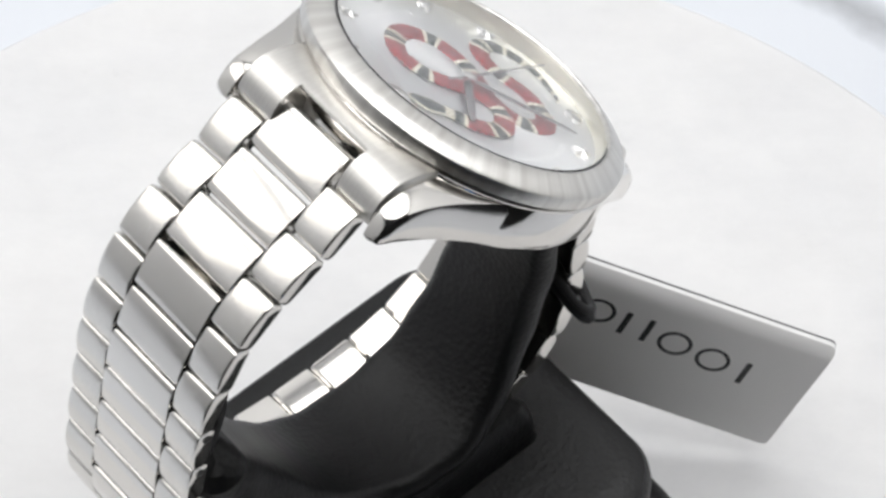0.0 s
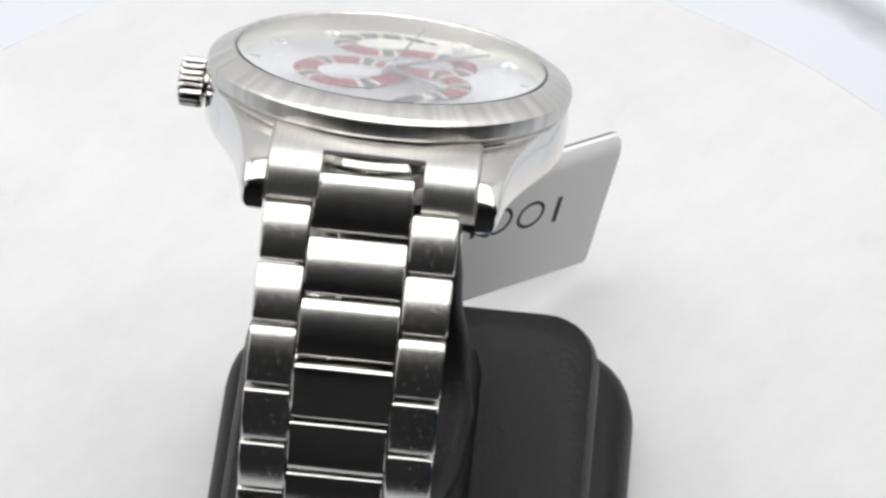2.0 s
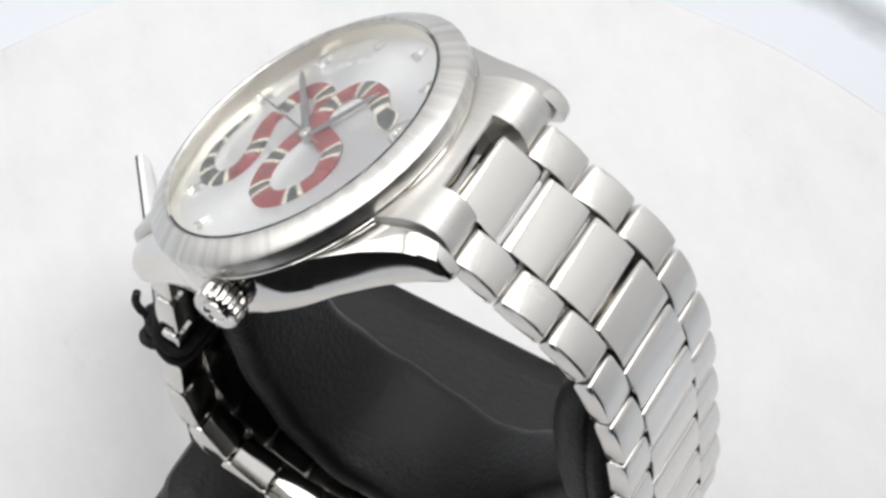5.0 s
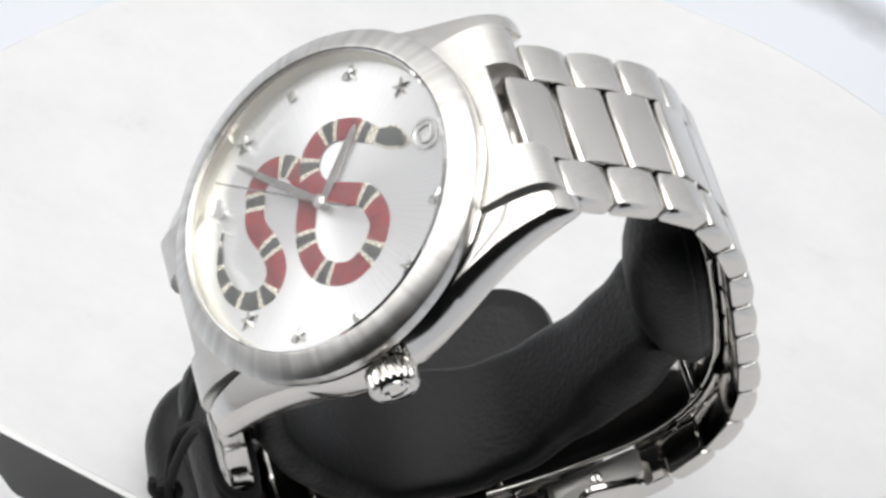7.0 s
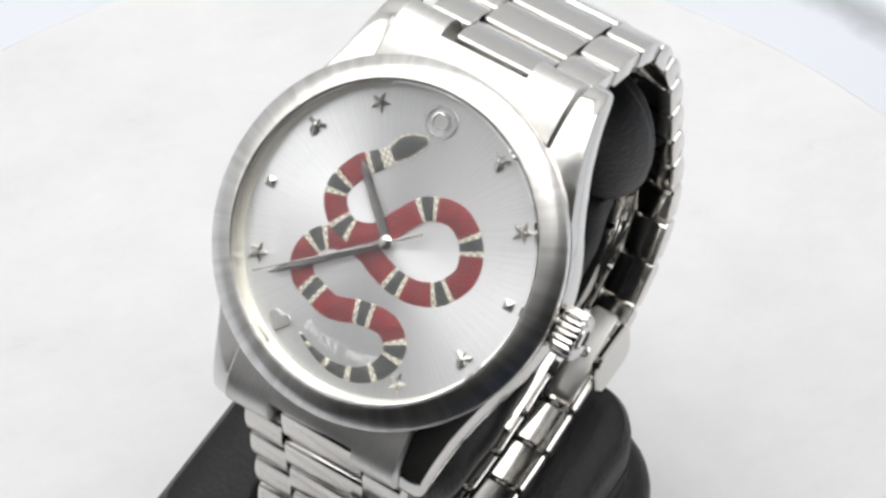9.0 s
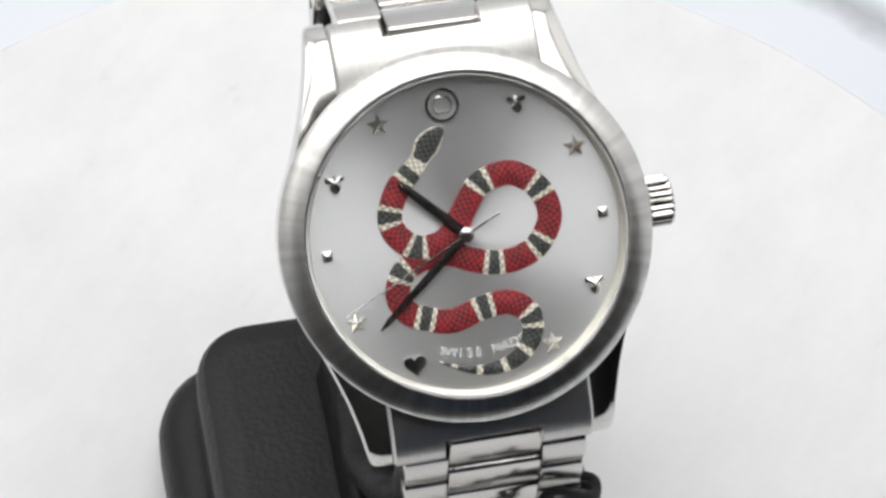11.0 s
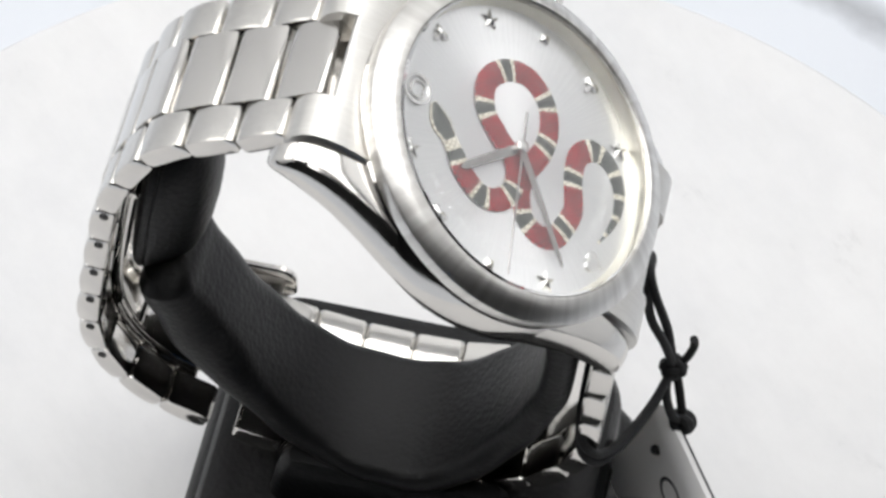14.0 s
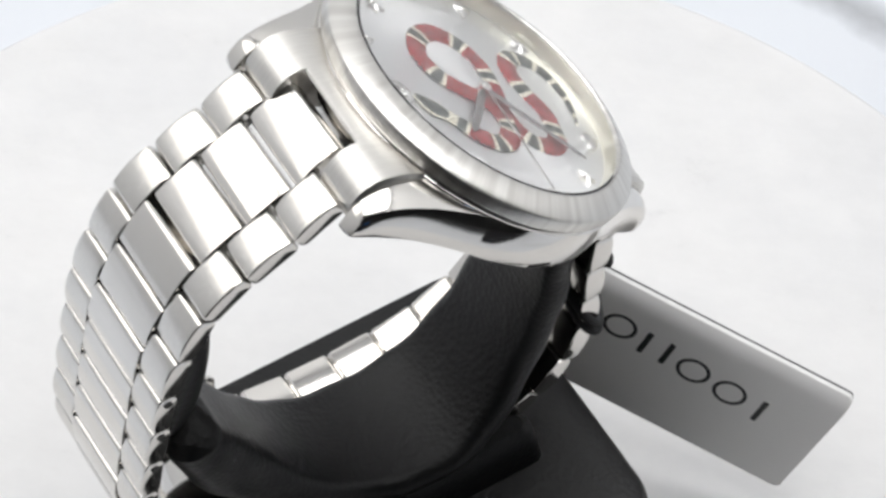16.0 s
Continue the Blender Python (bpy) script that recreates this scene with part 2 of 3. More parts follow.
# ---------------------------------------------------------------- the place
def make_place():
    # turntable disc: its top is z = 0
    disc = new("turntable_disc", solid_lathe("turntable_disc", [(94.4, -4), (95.3, -3.4), (95.3, -0.7), (94.6, 0.0)], DISC, 160))
    tagged(disc, "round white stone-patterned turntable plate on a marble table", "turntable")
    table = new("table", loft("table", [[(x * k, y * k + 227, z) for x, y in rounded(1000, 746, 12)] for k, z in ((1, -40), (1, -10.5), (0.998, -10))], MARBLE))
    tagged(table, "white marble table top with faint grey veins", "table", kind="structure")
    floor = new("floor", loft("floor", [[(x, y - 400, z) for x, y in rounded(2600, 2400, 5, 1)] for z in (-760, -740)], DARK, smooth=False))
    tagged(floor, "dark floor below the table", "floor", kind="structure")
    hub = new("turntable_foot", solid_lathe("turntable_foot", [(80, -10), (80, -4)], CARD, 96))
    tagged(hub, "white round foot under the turntable plate", "turntable foot")
    hub.parent = disc
    # unseen white tent behind and beside the table, added for reflections, open to a dark room on the camera's side
    def box(nm, x0, x1, y0, y1, z0, z1, mat, label, cat):
        me = loft(nm, [[(x0, y0, z), (x1, y0, z), (x1, y1, z), (x0, y1, z)] for z in (z0, z1)], mat, smooth=False)
        tagged(new(nm, me), label, cat, kind="structure")
    box("wall_back", -520, 520, 600, 615, -40, 850, WALL, "unseen white back wall, added as a light tent for reflections", "wall")
    box("wall_left", -520, -505, -420, 600, -40, 850, WALL, "unseen white side wall, added as a light tent for reflections", "wall")
    box("wall_right", 505, 520, -120, 600, -40, 850, WALL, "unseen white side wall, added as a light tent for reflections", "wall")
    box("ceiling", -520, 520, -250, 615, 851, 866, WALL, "unseen white top, added as a light tent for reflections", "ceiling")
    # unseen front wall, its grey and distance set by what the steel mirrors
    box("wall_front", -1300, 1300, -1120, -1100, -740, 1500, ROOM, "unseen grey front wall, placed for the steel's reflections", "wall")
    box("wall_room_left", -1320, -1300, -1600, 800, -740, 1500, DARK, "dark side wall of the room", "wall")
    box("wall_room_right", 1300, 1320, -1600, 800, -740, 1500, DARK, "dark side wall of the room", "wall")
    box("wall_room_back", -1300, 1300, 800, 820, -740, 1500, DARK, "dark back wall of the room", "wall")
    box("ceiling_room", -1300, 1300, -1600, 820, 1500, 1520, DARK, "dark ceiling of the room", "ceiling")
    # made-up chair, unseen: only its blue reflection in the steel is known
    chair = new("blue_stand_in")
    tagged(chair, "unseen chair-shaped stand-in for a blue thing mirrored in the steel", "chair")
    def chair_part(nm, x0, x1, y0, y1, z0, z1, r, mat):
        rings = [[((x0 + x1) / 2 + x * k, (y0 + y1) / 2 + y * k, z) for x, y in rounded(x1 - x0, y1 - y0, r, 5)] for z, k in ((z0, 0.96), (z0 + 0.1 * (z1 - z0), 1), (z1 - 0.1 * (z1 - z0), 1), (z1, 0.96))]
        part(nm, loft(nm, rings, mat), chair)
    chair_part("backrest", 120, 330, -1010, -965, 60, 230, 20, BLUE)
    chair_part("seat", 40, 410, -960, -520, -330, -270, 40, DARK)
    for x in (150, 300):
        chair_part("post", x - 14, x + 14, -1010, -985, -300, 95, 8, DARK)
        for y in (-930, -560):
            chair_part("leg", x - 16, x + 16, y - 16, y + 16, -740, -329, 10, DARK)
    return disc


disc = make_place()

# ---------------------------------------------------------------- wristwatch
# the dial's frame in the space of the things on the turntable: x to 3 o'clock, y to 12, z out of the dial
DIAL = Matrix(((0.9994, -0.0178, -0.0231, 3.48 * MM), (0.0, 0.7924, -0.6099, -9.84 * MM), (0.0292, 0.6095, 0.7922, 86.25 * MM), (0, 0, 0, 1)))
q_ = DIAL.to_3x3()
q_ = q_.to_quaternion().normalized().to_matrix().to_4x4()
q_.translation = DIAL.translation
DIAL = q_


# the dial plate lies a little below the rim of the case
FACE = DIAL @ Matrix.Translation((0, 0, -0.0003))


def turned(cw):
    return Matrix.Rotation(radians(-cw), 4, "Z")


watch = new("wristwatch")
tagged(watch, "steel wristwatch with a red snake dial on a leather cuff", "watch")


def make_case():
    me = solid_lathe("case_middle", [(17.0, -0.6), (18.3, -0.75), (18.72, -1.1), (18.88, -2.2), (18.9, -3.8), (18.75, -5.3), (18.1, -6.4), (17.0, -6.9)], POLISHED, 160)
    part("case_middle", me, watch, DIAL, "polished steel middle of the case")
    # four horns: along y, inner x, outer x, top at the inner and the outer edge, underside
    stations = [(2.0, 18.72, -1.0, -1.1, -6.6), (5.0, 18.0, -1.0, -1.1, -6.7), (8.0, 16.95, -1.0, -1.15, -6.8), (11.0, 15.75, -1.0, -1.3, -6.9), (13.5, 14.85, -1.15, -1.9, -7.05), (15.5, 14.2, -1.4, -2.3, -7.2), (17.5, 13.7, -1.75, -2.8, -7.4), (19.0, 13.35, -2.15, -3.2, -7.6), (20.5, 13.05, -2.75, -3.8, -7.8), (21.6, 12.85, -3.5, -4.5, -8.0), (22.4, 12.65, -4.5, -5.2, -8.1), (22.8, 12.4, -5.6, -6.0, -8.0), (22.95, 12.0, -6.6, -6.7, -7.8)]
    for sx in (-1, 1):
        for sy in (-1, 1):
            rings = []
            for y, xo, ti, edge, low in stations:
                to = ti + 0.6 * (edge - ti)
                h = to - low
                rings.append([(sx * x, sy * y, z) for x, z in ((10.5, ti), ((10.5 + xo) / 2, (ti + to) / 2 + 0.12), (xo - 0.6, to + 0.05), (xo - 0.28, to - 0.1), (xo - 0.04, to - 0.16 * h), (xo, to - 0.5 * h), (xo - 0.08, low + 0.26 * h), (xo - 0.45, low + 0.08 * h), (xo - 1.5, low), (10.5, low + 0.1))])
            part("horn", loft("horn", rings, HORN), watch, DIAL, "polished steel horn of the case")
    me = solid_lathe("case_back", [(16.8, -6.6), (16.6, -7.6), (15.2, -8.2), (14.0, -8.3)], POLISHED)
    part("case_back", me, watch, DIAL)
    me = lathe("bezel", [(16.2, 0.5), (16.2, 2.2), (16.4, 2.45), (16.7, 2.45), (18.7, 1.3), (18.92, 1.0), (18.95, 0.5), (18.8, -0.5), (18.4, -0.85), (17.4, -0.9)], BEZEL, 160)
    part("bezel", me, watch, DIAL, "circular-brushed steel bezel")
    me = lathe("inner_ring", [(16.5, -0.3), (15.75, -0.25), (15.7, 0.2), (16.1, 1.55), (16.5, 1.6)], REHAUT, 128)
    part("inner_ring", me, watch, FACE, "pale satin ring round the dial")
    me = solid_lathe("crystal", [(16.3, 1.3), (16.3, 2.26), (16.0, 2.42)], GLASS, 128)
    ob = part("crystal", me, watch, DIAL, "clear flat watch glass")
    ob.visible_shadow = False
    me = solid_lathe("dial", [(15.9, -0.5), (15.9, 0.0)], DIAL_MAT, 128)
    return part("dial", me, watch, FACE, "silver sunray dial")


dial = make_case()


# hoods: brushed end pieces between the horns, with a notch for the first middle link
def make_hood(sign):
    prof = [(14.5, -0.9), (17.0, -0.95), (19.0, -1.2), (20.5, -1.65), (21.6, -2.25), (22.4, -3.1), (22.8, -4.3), (22.75, -5.6), (22.4, -6.6), (21.4, -7.6), (14.5, -7.2)]
    cut = [(14.5, -0.9), (17.0, -0.95), (19.0, -1.2), (20.3, -1.58), (20.72, -1.82), (20.78, -2.12), (20.2, -2.5), (18.2, -2.9), (18.0, -5.2), (18.0, -7.3), (14.5, -7.2)]

    def ring(x, p, k=0.0):
        return [(x, sign * (y - k * (y > 15)), z - k * (z > -6)) for y, z in p]
    w = 10.45
    rings = [ring(-w, prof, 0.35), ring(-w + 0.3, prof), ring(-5.1, prof), ring(-5.05, cut), ring(5.05, cut), ring(5.1, prof), ring(w - 0.3, prof), ring(w, prof, 0.35)]
    me = loft("end_piece", rings, LUG_TOP)
    part("end_piece", me, watch, DIAL, "brushed steel end piece between the horns")


make_hood(1)
make_hood(-1)


def make_crown():
    m = DIAL @ pose(0.0186, 0.0, -0.0027, 0, 90, 0)
    rings = []
    n, teeth = 126, 21
    for z, r, deep in ((0.0, 1.5, 0), (0.35, 1.5, 0), (0.4, 2.15, 0), (0.6, 2.5, 0.16), (0.8, 2.62, 0.3), (2.5, 2.62, 0.3), (2.8, 2.55, 0.2), (3.0, 2.35, 0.0), (3.1, 2.1, 0.0), (3.02, 1.95, 0.0), (3.02, 0.6, 0.0)):
        ring = []
        for i in range(n):
            a = 2 * math.pi * i / n
            q = r - deep * (0.5 + 0.5 * math.cos(teeth * a)) ** 1.5
            ring.append((q * math.cos(a), q * math.sin(a), z))
        rings.append(ring)
    crown = part("crown", loft("crown", rings, POLISHED), watch, m, "fluted polished steel winding crown")
    # plain raised strokes on the end of the crown
    for sx in (-1, 1):
        pts = [(sx * (0.8 * math.cos(radians(a)) - 0.45), 1.25 * math.sin(radians(a)), 3.02) for a in range(40, 321, 20)]
        part("emblem", tube("crown_emblem", pts, 0.2, INDEX, 6), crown)


make_crown()


# ---------------------------------------------------------------- bracelet
def to_stand(y, z):
    """A place on the watch's middle plane, from the dial's frame, in millimetres of the things' space."""
    v = DIAL @ Vector((0.0, y * MM, z * MM))
    return (v.y / MM, v.z / MM)


UP_SIDE = [(21.8, -7.0), (23.6, -11.6), (26.2, -17.2), (27.9, -22.8), (27.2, -29.3), (25.4, -35.4), (22.4, -41.3), (19.6, -46.5), (16.5, -52.0), (13.3, -57.0), (8.6, -61.6), (2.5, -64.3)]
DOWN_SIDE = [(-22.0, -6.6), (-25.4, -12.0), (-28.8, -17.4), (-32.4, -22.5), (-35.6, -27.0)]
LOOP = [to_stand(*p) for p in UP_SIDE] + [(25.8, 32.4), (15, 28.9), (4, 27.4), (-7, 28.2), (-15, 32.0), (-19.8, 37.6)] + [to_stand(*p) for p in reversed(DOWN_SIDE)]
PITCH = 6.06


def loop_frames():
    """(place, along, outward) at even half pitches along the strap."""
    pts = spline([(0, y, z) for y, z in LOOP], PITCH / 4)
    out = []
    for i, p in enumerate(pts):
        t = (pts[min(i + 1, len(pts) - 1)] - pts[max(i - 1, 0)]).normalized()
        nrm = Vector((0, -t.z, t.y))
        if nrm.dot(p - Vector((0, 6, 65))) < 0:
            nrm = -nrm
        out.append((p, t, nrm))
    return out


FRAMES = loop_frames()


def strap_pose(p, t, nrm):
    m = Matrix((Vector((1, 0, 0)), t, nrm)).transposed()
    if m.determinant() < 0:
        m = Matrix((Vector((1, 0, 0)), -t, nrm)).transposed()
    m = m.to_4x4()
    lean = Vector((4.0 + 0.024 * (88 - p.z), 0, 0))
    m.translation = (p + lean) * MM
    return m


def dome(length, thick, rise, edge):
    """The side view of a link: a gently domed top with rounded edges."""
    h, top = length / 2, thick / 2
    out = [(-h, top - rise - edge * 1.3)]
    for a in (20, 50, 80):
        out.append((-h + edge - edge * math.cos(radians(a)), top - rise - edge + edge * math.sin(radians(a))))
    for i in range(1, 8):
        f = 2 * i / 8 - 1
        out.append(((h - edge) * f, top - rise * f * f))
    for a in (80, 50, 20):
        out.append((h - edge + edge * math.cos(radians(a)), top - rise - edge + edge * math.sin(radians(a))))
    return out + [(h, top - rise - edge * 1.3), (h, -top + 0.4), (h - 0.4, -top), (-h + 0.4, -top), (-h, -top + 0.4)]


def polish_hidden(me, flanks):
    """Polished undersides, and flanks where asked, on a link whose top is brushed."""
    me.materials.append(POLISHED)
    for f in me.polygons:
        if f.normal.z < -0.3 or (flanks and abs(f.normal.x) > 0.75):
            f.material_index = 1
    return me


CENTRE = polish_hidden(prism("middle_link", dome(5.78, 2.7, 0.16, 0.5), -4.85, 4.85, MIDDLE, 0.25, 0.9), False)
FIRST = prism("first_link", dome(5.9, 2.6, 0.14, 0.5), -4.85, 4.85, MIDDLE, 0.25, 0.9)
SIDE = polish_hidden(prism("outer_link", dome(5.85, 2.6, 0.30, 0.5), -2.3, 2.3, BRUSHED, 0.35, 0.88), True)
PIN = solid_lathe("pin_hole", [(0.5, -0.02), (0.5, 0.05), (0.35, 0.05), (0.3, -0.1)], material("hole_shade", (0.05, 0.05, 0.05), 0.4, 1.0), 16)

strap = part("bracelet", None, watch, None, "three-row steel bracelet with polished middle links")


def make_bracelet():
    last = len(FRAMES) - 1
    half = 54
    rows = [(2 + 4 * i, 4 * i, i) for i in range(half // 4)]
    back = [(last - 2 - 4 * i, last - 4 * i, 99) for i in range((last - half + 1) // 4)]
    for k, kc, row in rows + back:
        m = strap_pose(*FRAMES[k])
        for sx in (-7.3, 7.3):
            part("outer_link", SIDE, strap, m @ Matrix.Translation((sx * MM, 0, 0)))
        m = strap_pose(*FRAMES[kc])
        first = kc in (0, last)
        if first:
            m = m @ Matrix.Translation((0, (0.0003 if (m.to_3x3() @ Vector((0, 1, 0))).z > 0 else -0.0003), -0.0003))
        part("middle_link", FIRST if first else CENTRE, strap, m)
        if 5 <= row <= 10:
            for sx, ry in ((-9.6, -90), (9.6, 90)):
                part("pin_hole", PIN, strap, m @ pose(sx * MM, 0.001, -0.0002, 0, ry, 0))


make_bracelet()


SCREW = (12.57, 19.47, 33.51)
BODY_Y, BODY_Z = 19.47, 32.11


def make_clasp():
    clasp = part("clasp", None, watch, None, "folding steel clasp with side push plates")

    def blade(name, a, b, half, off, thick, mat):
        rings = []
        for k in range(a, b + 1):
            p, t, nrm = FRAMES[k]
            c = p + Vector((4.0 + 0.024 * (88 - p.z), 0, 0)) + nrm * off
            rings.append([c + Vector((x, 0, 0)) + nrm * z for x, z in rounded(2 * half, thick, thick * 0.35, 2)])
        part(name, loft(name, rings, mat), clasp)

    blade("inner_blade", 23, 43, 4.0, -2.1, 0.8, POLISHED)
    blade("outer_blade", 41, 62, 4.4, -1.9, 0.9, POLISHED)
    blade("hinge_plate", 38, 45, 4.9, -1.7, 1.0, POLISHED)
    for k in (23, 42, 61):
        p, t, nrm = FRAMES[k]
        me = solid_lathe("hinge_pin", [(0.45, -4.0), (0.6, -3.8), (0.6, 3.8), (0.45, 4.0)], POLISHED, 20)
        m = strap_pose(p + nrm * -2.2, t, nrm) @ pose(0, 0, 0, 0, 90, 0)
        part("hinge_pin", me, clasp, m)
    rings = [[(z + 15.6 - 0.10 * y, x * s + 20.5, y * s + 33.2) for x, y in rounded(8.0, 6.4, 1.9, 6)] for s, z in ((0.93, -0.5), (1, -0.25), (1, 0.25), (0.93, 0.5))]
    part("push_plate", loft("push_plate", rings, POLISHED), clasp, None, "rounded polished clasp plate")
    rings = [[(x, y + 20.5, z + 31.8) for y, z in rounded(4.6, 1.4, 0.4, 3)] for x in (11.0, 15.4)]
    part("push_stem", loft("push_stem", rings, LUG_TOP), clasp)
    body = part("clasp_body", loft("clasp_body", [[(x, BODY_Y + y * k, BODY_Z + z * k + 0.45 * y) for y, z in rounded(10.5, 2.6, 0.6, 3)] for x, k in ((10.9, 0.92), (11.2, 1), (13.9, 1), (14.2, 0.92))], LUG_TOP), clasp, None, "brushed steel clasp body")
    screw = solid_lathe("screw", [(0.75, -0.3), (0.75, 0.12), (0.6, 0.2), (0.5, 0.2)], POLISHED, 24)
    m = pose((SCREW[0]) * MM, SCREW[1] * MM, SCREW[2] * MM, 24, 0, 0)
    part("screw", screw, body, m)
    slot = loft("slot", [[(x, y, z) for x, y in rounded(1.1, 0.22, 0.05, 2)] for z in (0.19, 0.215)], INK, smooth=False)
    part("slot", slot, clasp, m)


make_clasp()


# ---------------------------------------------------------------- dial furniture
SNAKE = [(-0.7, 11.0), (-2.33, 9.63), (-3.6, 7.99), (-4.85, 6.77), (-6.28, 5.31), (-7.3, 2.93), (-6.83, 0.95), (-5.11, -0.5), (-3.0, -0.55), (-1.13, 0.49), (0.31, 2.65), (2.24, 4.86), (5.3, 5.45), (7.9, 3.6), (8.75, 0.6), (7.23, -2.05), (4.9, -3.2), (2.4, -3.27), (0.21, -2.62), (-1.91, -1.72), (-4.53, -1.73), (-6.86, -2.92), (-7.7, -5.18), (-6.83, -7.0), (-5.33, -7.73), (-2.66, -8.45), (0.53, -7.61), (3.44, -7.5), (5.2, -9.02), (5.08, -11.3), (3.1, -13.3), (0.13, -13.9), (-2.65, -13.24), (-4.6, -12.3)]


def make_snake():
    step = 0.12
    pts = spline([(x, y, 0) for x, y in SNAKE], step)
    n = len(pts)
    blacks = [(-4.63, 6.9), (-7.35, 2.93), (-5.07, -0.5), (2.24, 4.86), (8.08, 3.6), (7.23, -2.15), (2.46, -3.16), (-6.76, -2.93), (-5.27, -7.62), (0.63, -7.41), (5.32, -9.38)]
    marks = sorted(min(range(n), key=lambda i: (pts[i] - Vector((x, y, 0))).length) for x, y in blacks)
    tail = marks[-1]

    def width(i):
        s = i * step
        if s < 4.0:
            return 0.3 + 1.0 * math.sin(min(1, s / 2.6) * math.pi / 2) ** 0.9 if s < 2.6 else 1.3 - 0.28 * (s - 2.6)
        if i > tail:
            return max(0.15, 1.2 * (1 - (i - tail) / (n - tail)) ** 0.8)
        return min(1.25, 0.92 + 0.1 * (s - 4.0))

    edges = [(0, BLACK, "head"), (int(3.7 / step), CREAM, "band")]
    for j, mk in enumerate(marks):
        edges += [(mk - 8, CREAM, "band"), (mk - 4, BLACK, "band"), (mk + 5, CREAM, "band"), (mk + 9, RED, "band")]
    # tail: dark with pale rings
    edges = [e for e in edges if e[0] < tail + 9]
    at = tail + 9
    while at < n - 4:
        edges += [(at, BLACK, "band"), (min(n - 4, at + 17), CREAM, "band")]
        at += 22
    edges.sort(key=lambda e: e[0])
    snake = part("snake_relief", None, dial, None, "coiled red, black and cream snake in raised relief")
    runs = [(a, min(nxt[0], n - 1), mat, nm, 1.0, 0.0) for (a, mat, nm), nxt in zip(edges, edges[1:] + [(n - 1, None, "")])]
    # the head: pale jaws with a dark scaly crown on them
    runs[0] = (0, runs[0][1], CREAM, "head", 1.0, 0.0)
    runs.append((1, runs[0][1] + 4, BLACK, "head_crown", 0.84, 0.045))
    for a, b, mat, nm, wide, lift in runs:
        if b - a < 1:
            continue
        rings, skin = [], []
        for i in range(a, b + 1):
            t = (pts[min(i + 1, n - 1)] - pts[max(i - 1, 0)]).normalized()
            u = Vector((-t.y, t.x, 0))
            w = width(i) * wide
            # the later turn passes below the neck
            base = 0.02 + lift + (0.12 if i < n * 0.33 else 0.0)
            skin += [(i * step, w * q) for q in (-1, -0.96, -0.6, 0, 0.6, 0.96, 1)]
            prof = [(-1, 0), (-0.96, 0.10), (-0.6, 0.2), (0, 0.26), (0.6, 0.2), (0.96, 0.10), (1, 0)]
            rings.append([pts[i] + u * (w * q) + Vector((0, 0, base + h * 0.85)) for q, h in prof])
        me = loft("snake_" + nm, rings, mat)
        layer = me.uv_layers.new(name="skin")
        for lp in me.loops:
            layer.data[lp.index].uv = skin[lp.vertex_index]
        part(nm, me, snake)


make_snake()


def flat_shape(name, outline, z0, z1, peak, mat):
    """A raised shape on the dial: outline, straight sides, and a peaked or flat top."""
    k = len(outline)
    verts = [(x, y, z0) for x, y in outline] + [(x, y, z1) for x, y in outline] + [(sum(p[0] for p in outline) / k, sum(p[1] for p in outline) / k, peak)]
    faces = [(i, (i + 1) % k, k + (i + 1) % k, k + i) for i in range(k)] + [(k + i, k + (i + 1) % k, 2 * k) for i in range(k)]
    return mesh_of(name, verts, faces, mat, False)


def make_indices():
    star = [((1.2 if i % 2 == 0 else 0.5) * math.sin(math.pi * i / 5), (1.2 if i % 2 == 0 else 0.5) * math.cos(math.pi * i / 5)) for i in range(10)]
    star_me = flat_shape("star_marker", star, 0.0, 0.25, 0.6, INDEX)
    bee = [(0, 0.95), (0.22, 0.6), (0.9, 0.75), (0.95, 0.3), (0.4, 0.1), (0.55, -0.35), (0.3, -0.8), (0, -1.0), (-0.3, -0.8), (-0.55, -0.35), (-0.4, 0.1), (-0.95, 0.3), (-0.9, 0.75), (-0.22, 0.6)]
    bee_me = flat_shape("bee_marker", bee, 0.0, 0.25, 0.55, INDEX)
    heart = []
    for i in range(32):
        a = 2 * math.pi * i / 32
        heart.append((0.072 * 16 * math.sin(a) ** 3, 0.072 * (13 * math.cos(a) - 5 * math.cos(2 * a) - 2 * math.cos(3 * a) - math.cos(4 * a))))
    heart_me = flat_shape("heart_marker", heart, 0.0, 0.4, 0.42, INDEX)
    small_me = flat_shape("small_marker", [(-0.5, -0.5), (0.5, -0.5), (0.5, 0.5), (-0.5, 0.5)], 0.0, 0.25, 0.5, INDEX)
    for h in range(1, 12):
        if h == 6:
            continue
        me = {1: bee_me, 4: bee_me, 10: bee_me, 3: small_me, 9: small_me, 7: heart_me}.get(h, star_me)
        a = radians(30 * h)
        m = Matrix.Translation((14.1 * math.sin(a) * MM, 14.1 * math.cos(a) * MM, 0))
        part("hour_marker", me, dial, m)
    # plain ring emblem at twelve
    em = part("emblem", lathe("emblem", [(1.45, 0.0), (1.45, 0.3), (1.72, 0.3), (1.72, 0.0)], INDEX, 40), dial, Matrix.Translation((-0.0004, 0.0132, 0)), "round steel emblem")
    for sx in (-1, 1):
        pts = [(sx * (0.62 * math.cos(radians(a)) - 0.3), 0.85 * math.sin(radians(a)), 0.15) for a in range(50, 311, 20)]
        part("stroke", tube("emblem_stroke", pts, 0.13, INDEX, 6), em)


make_indices()


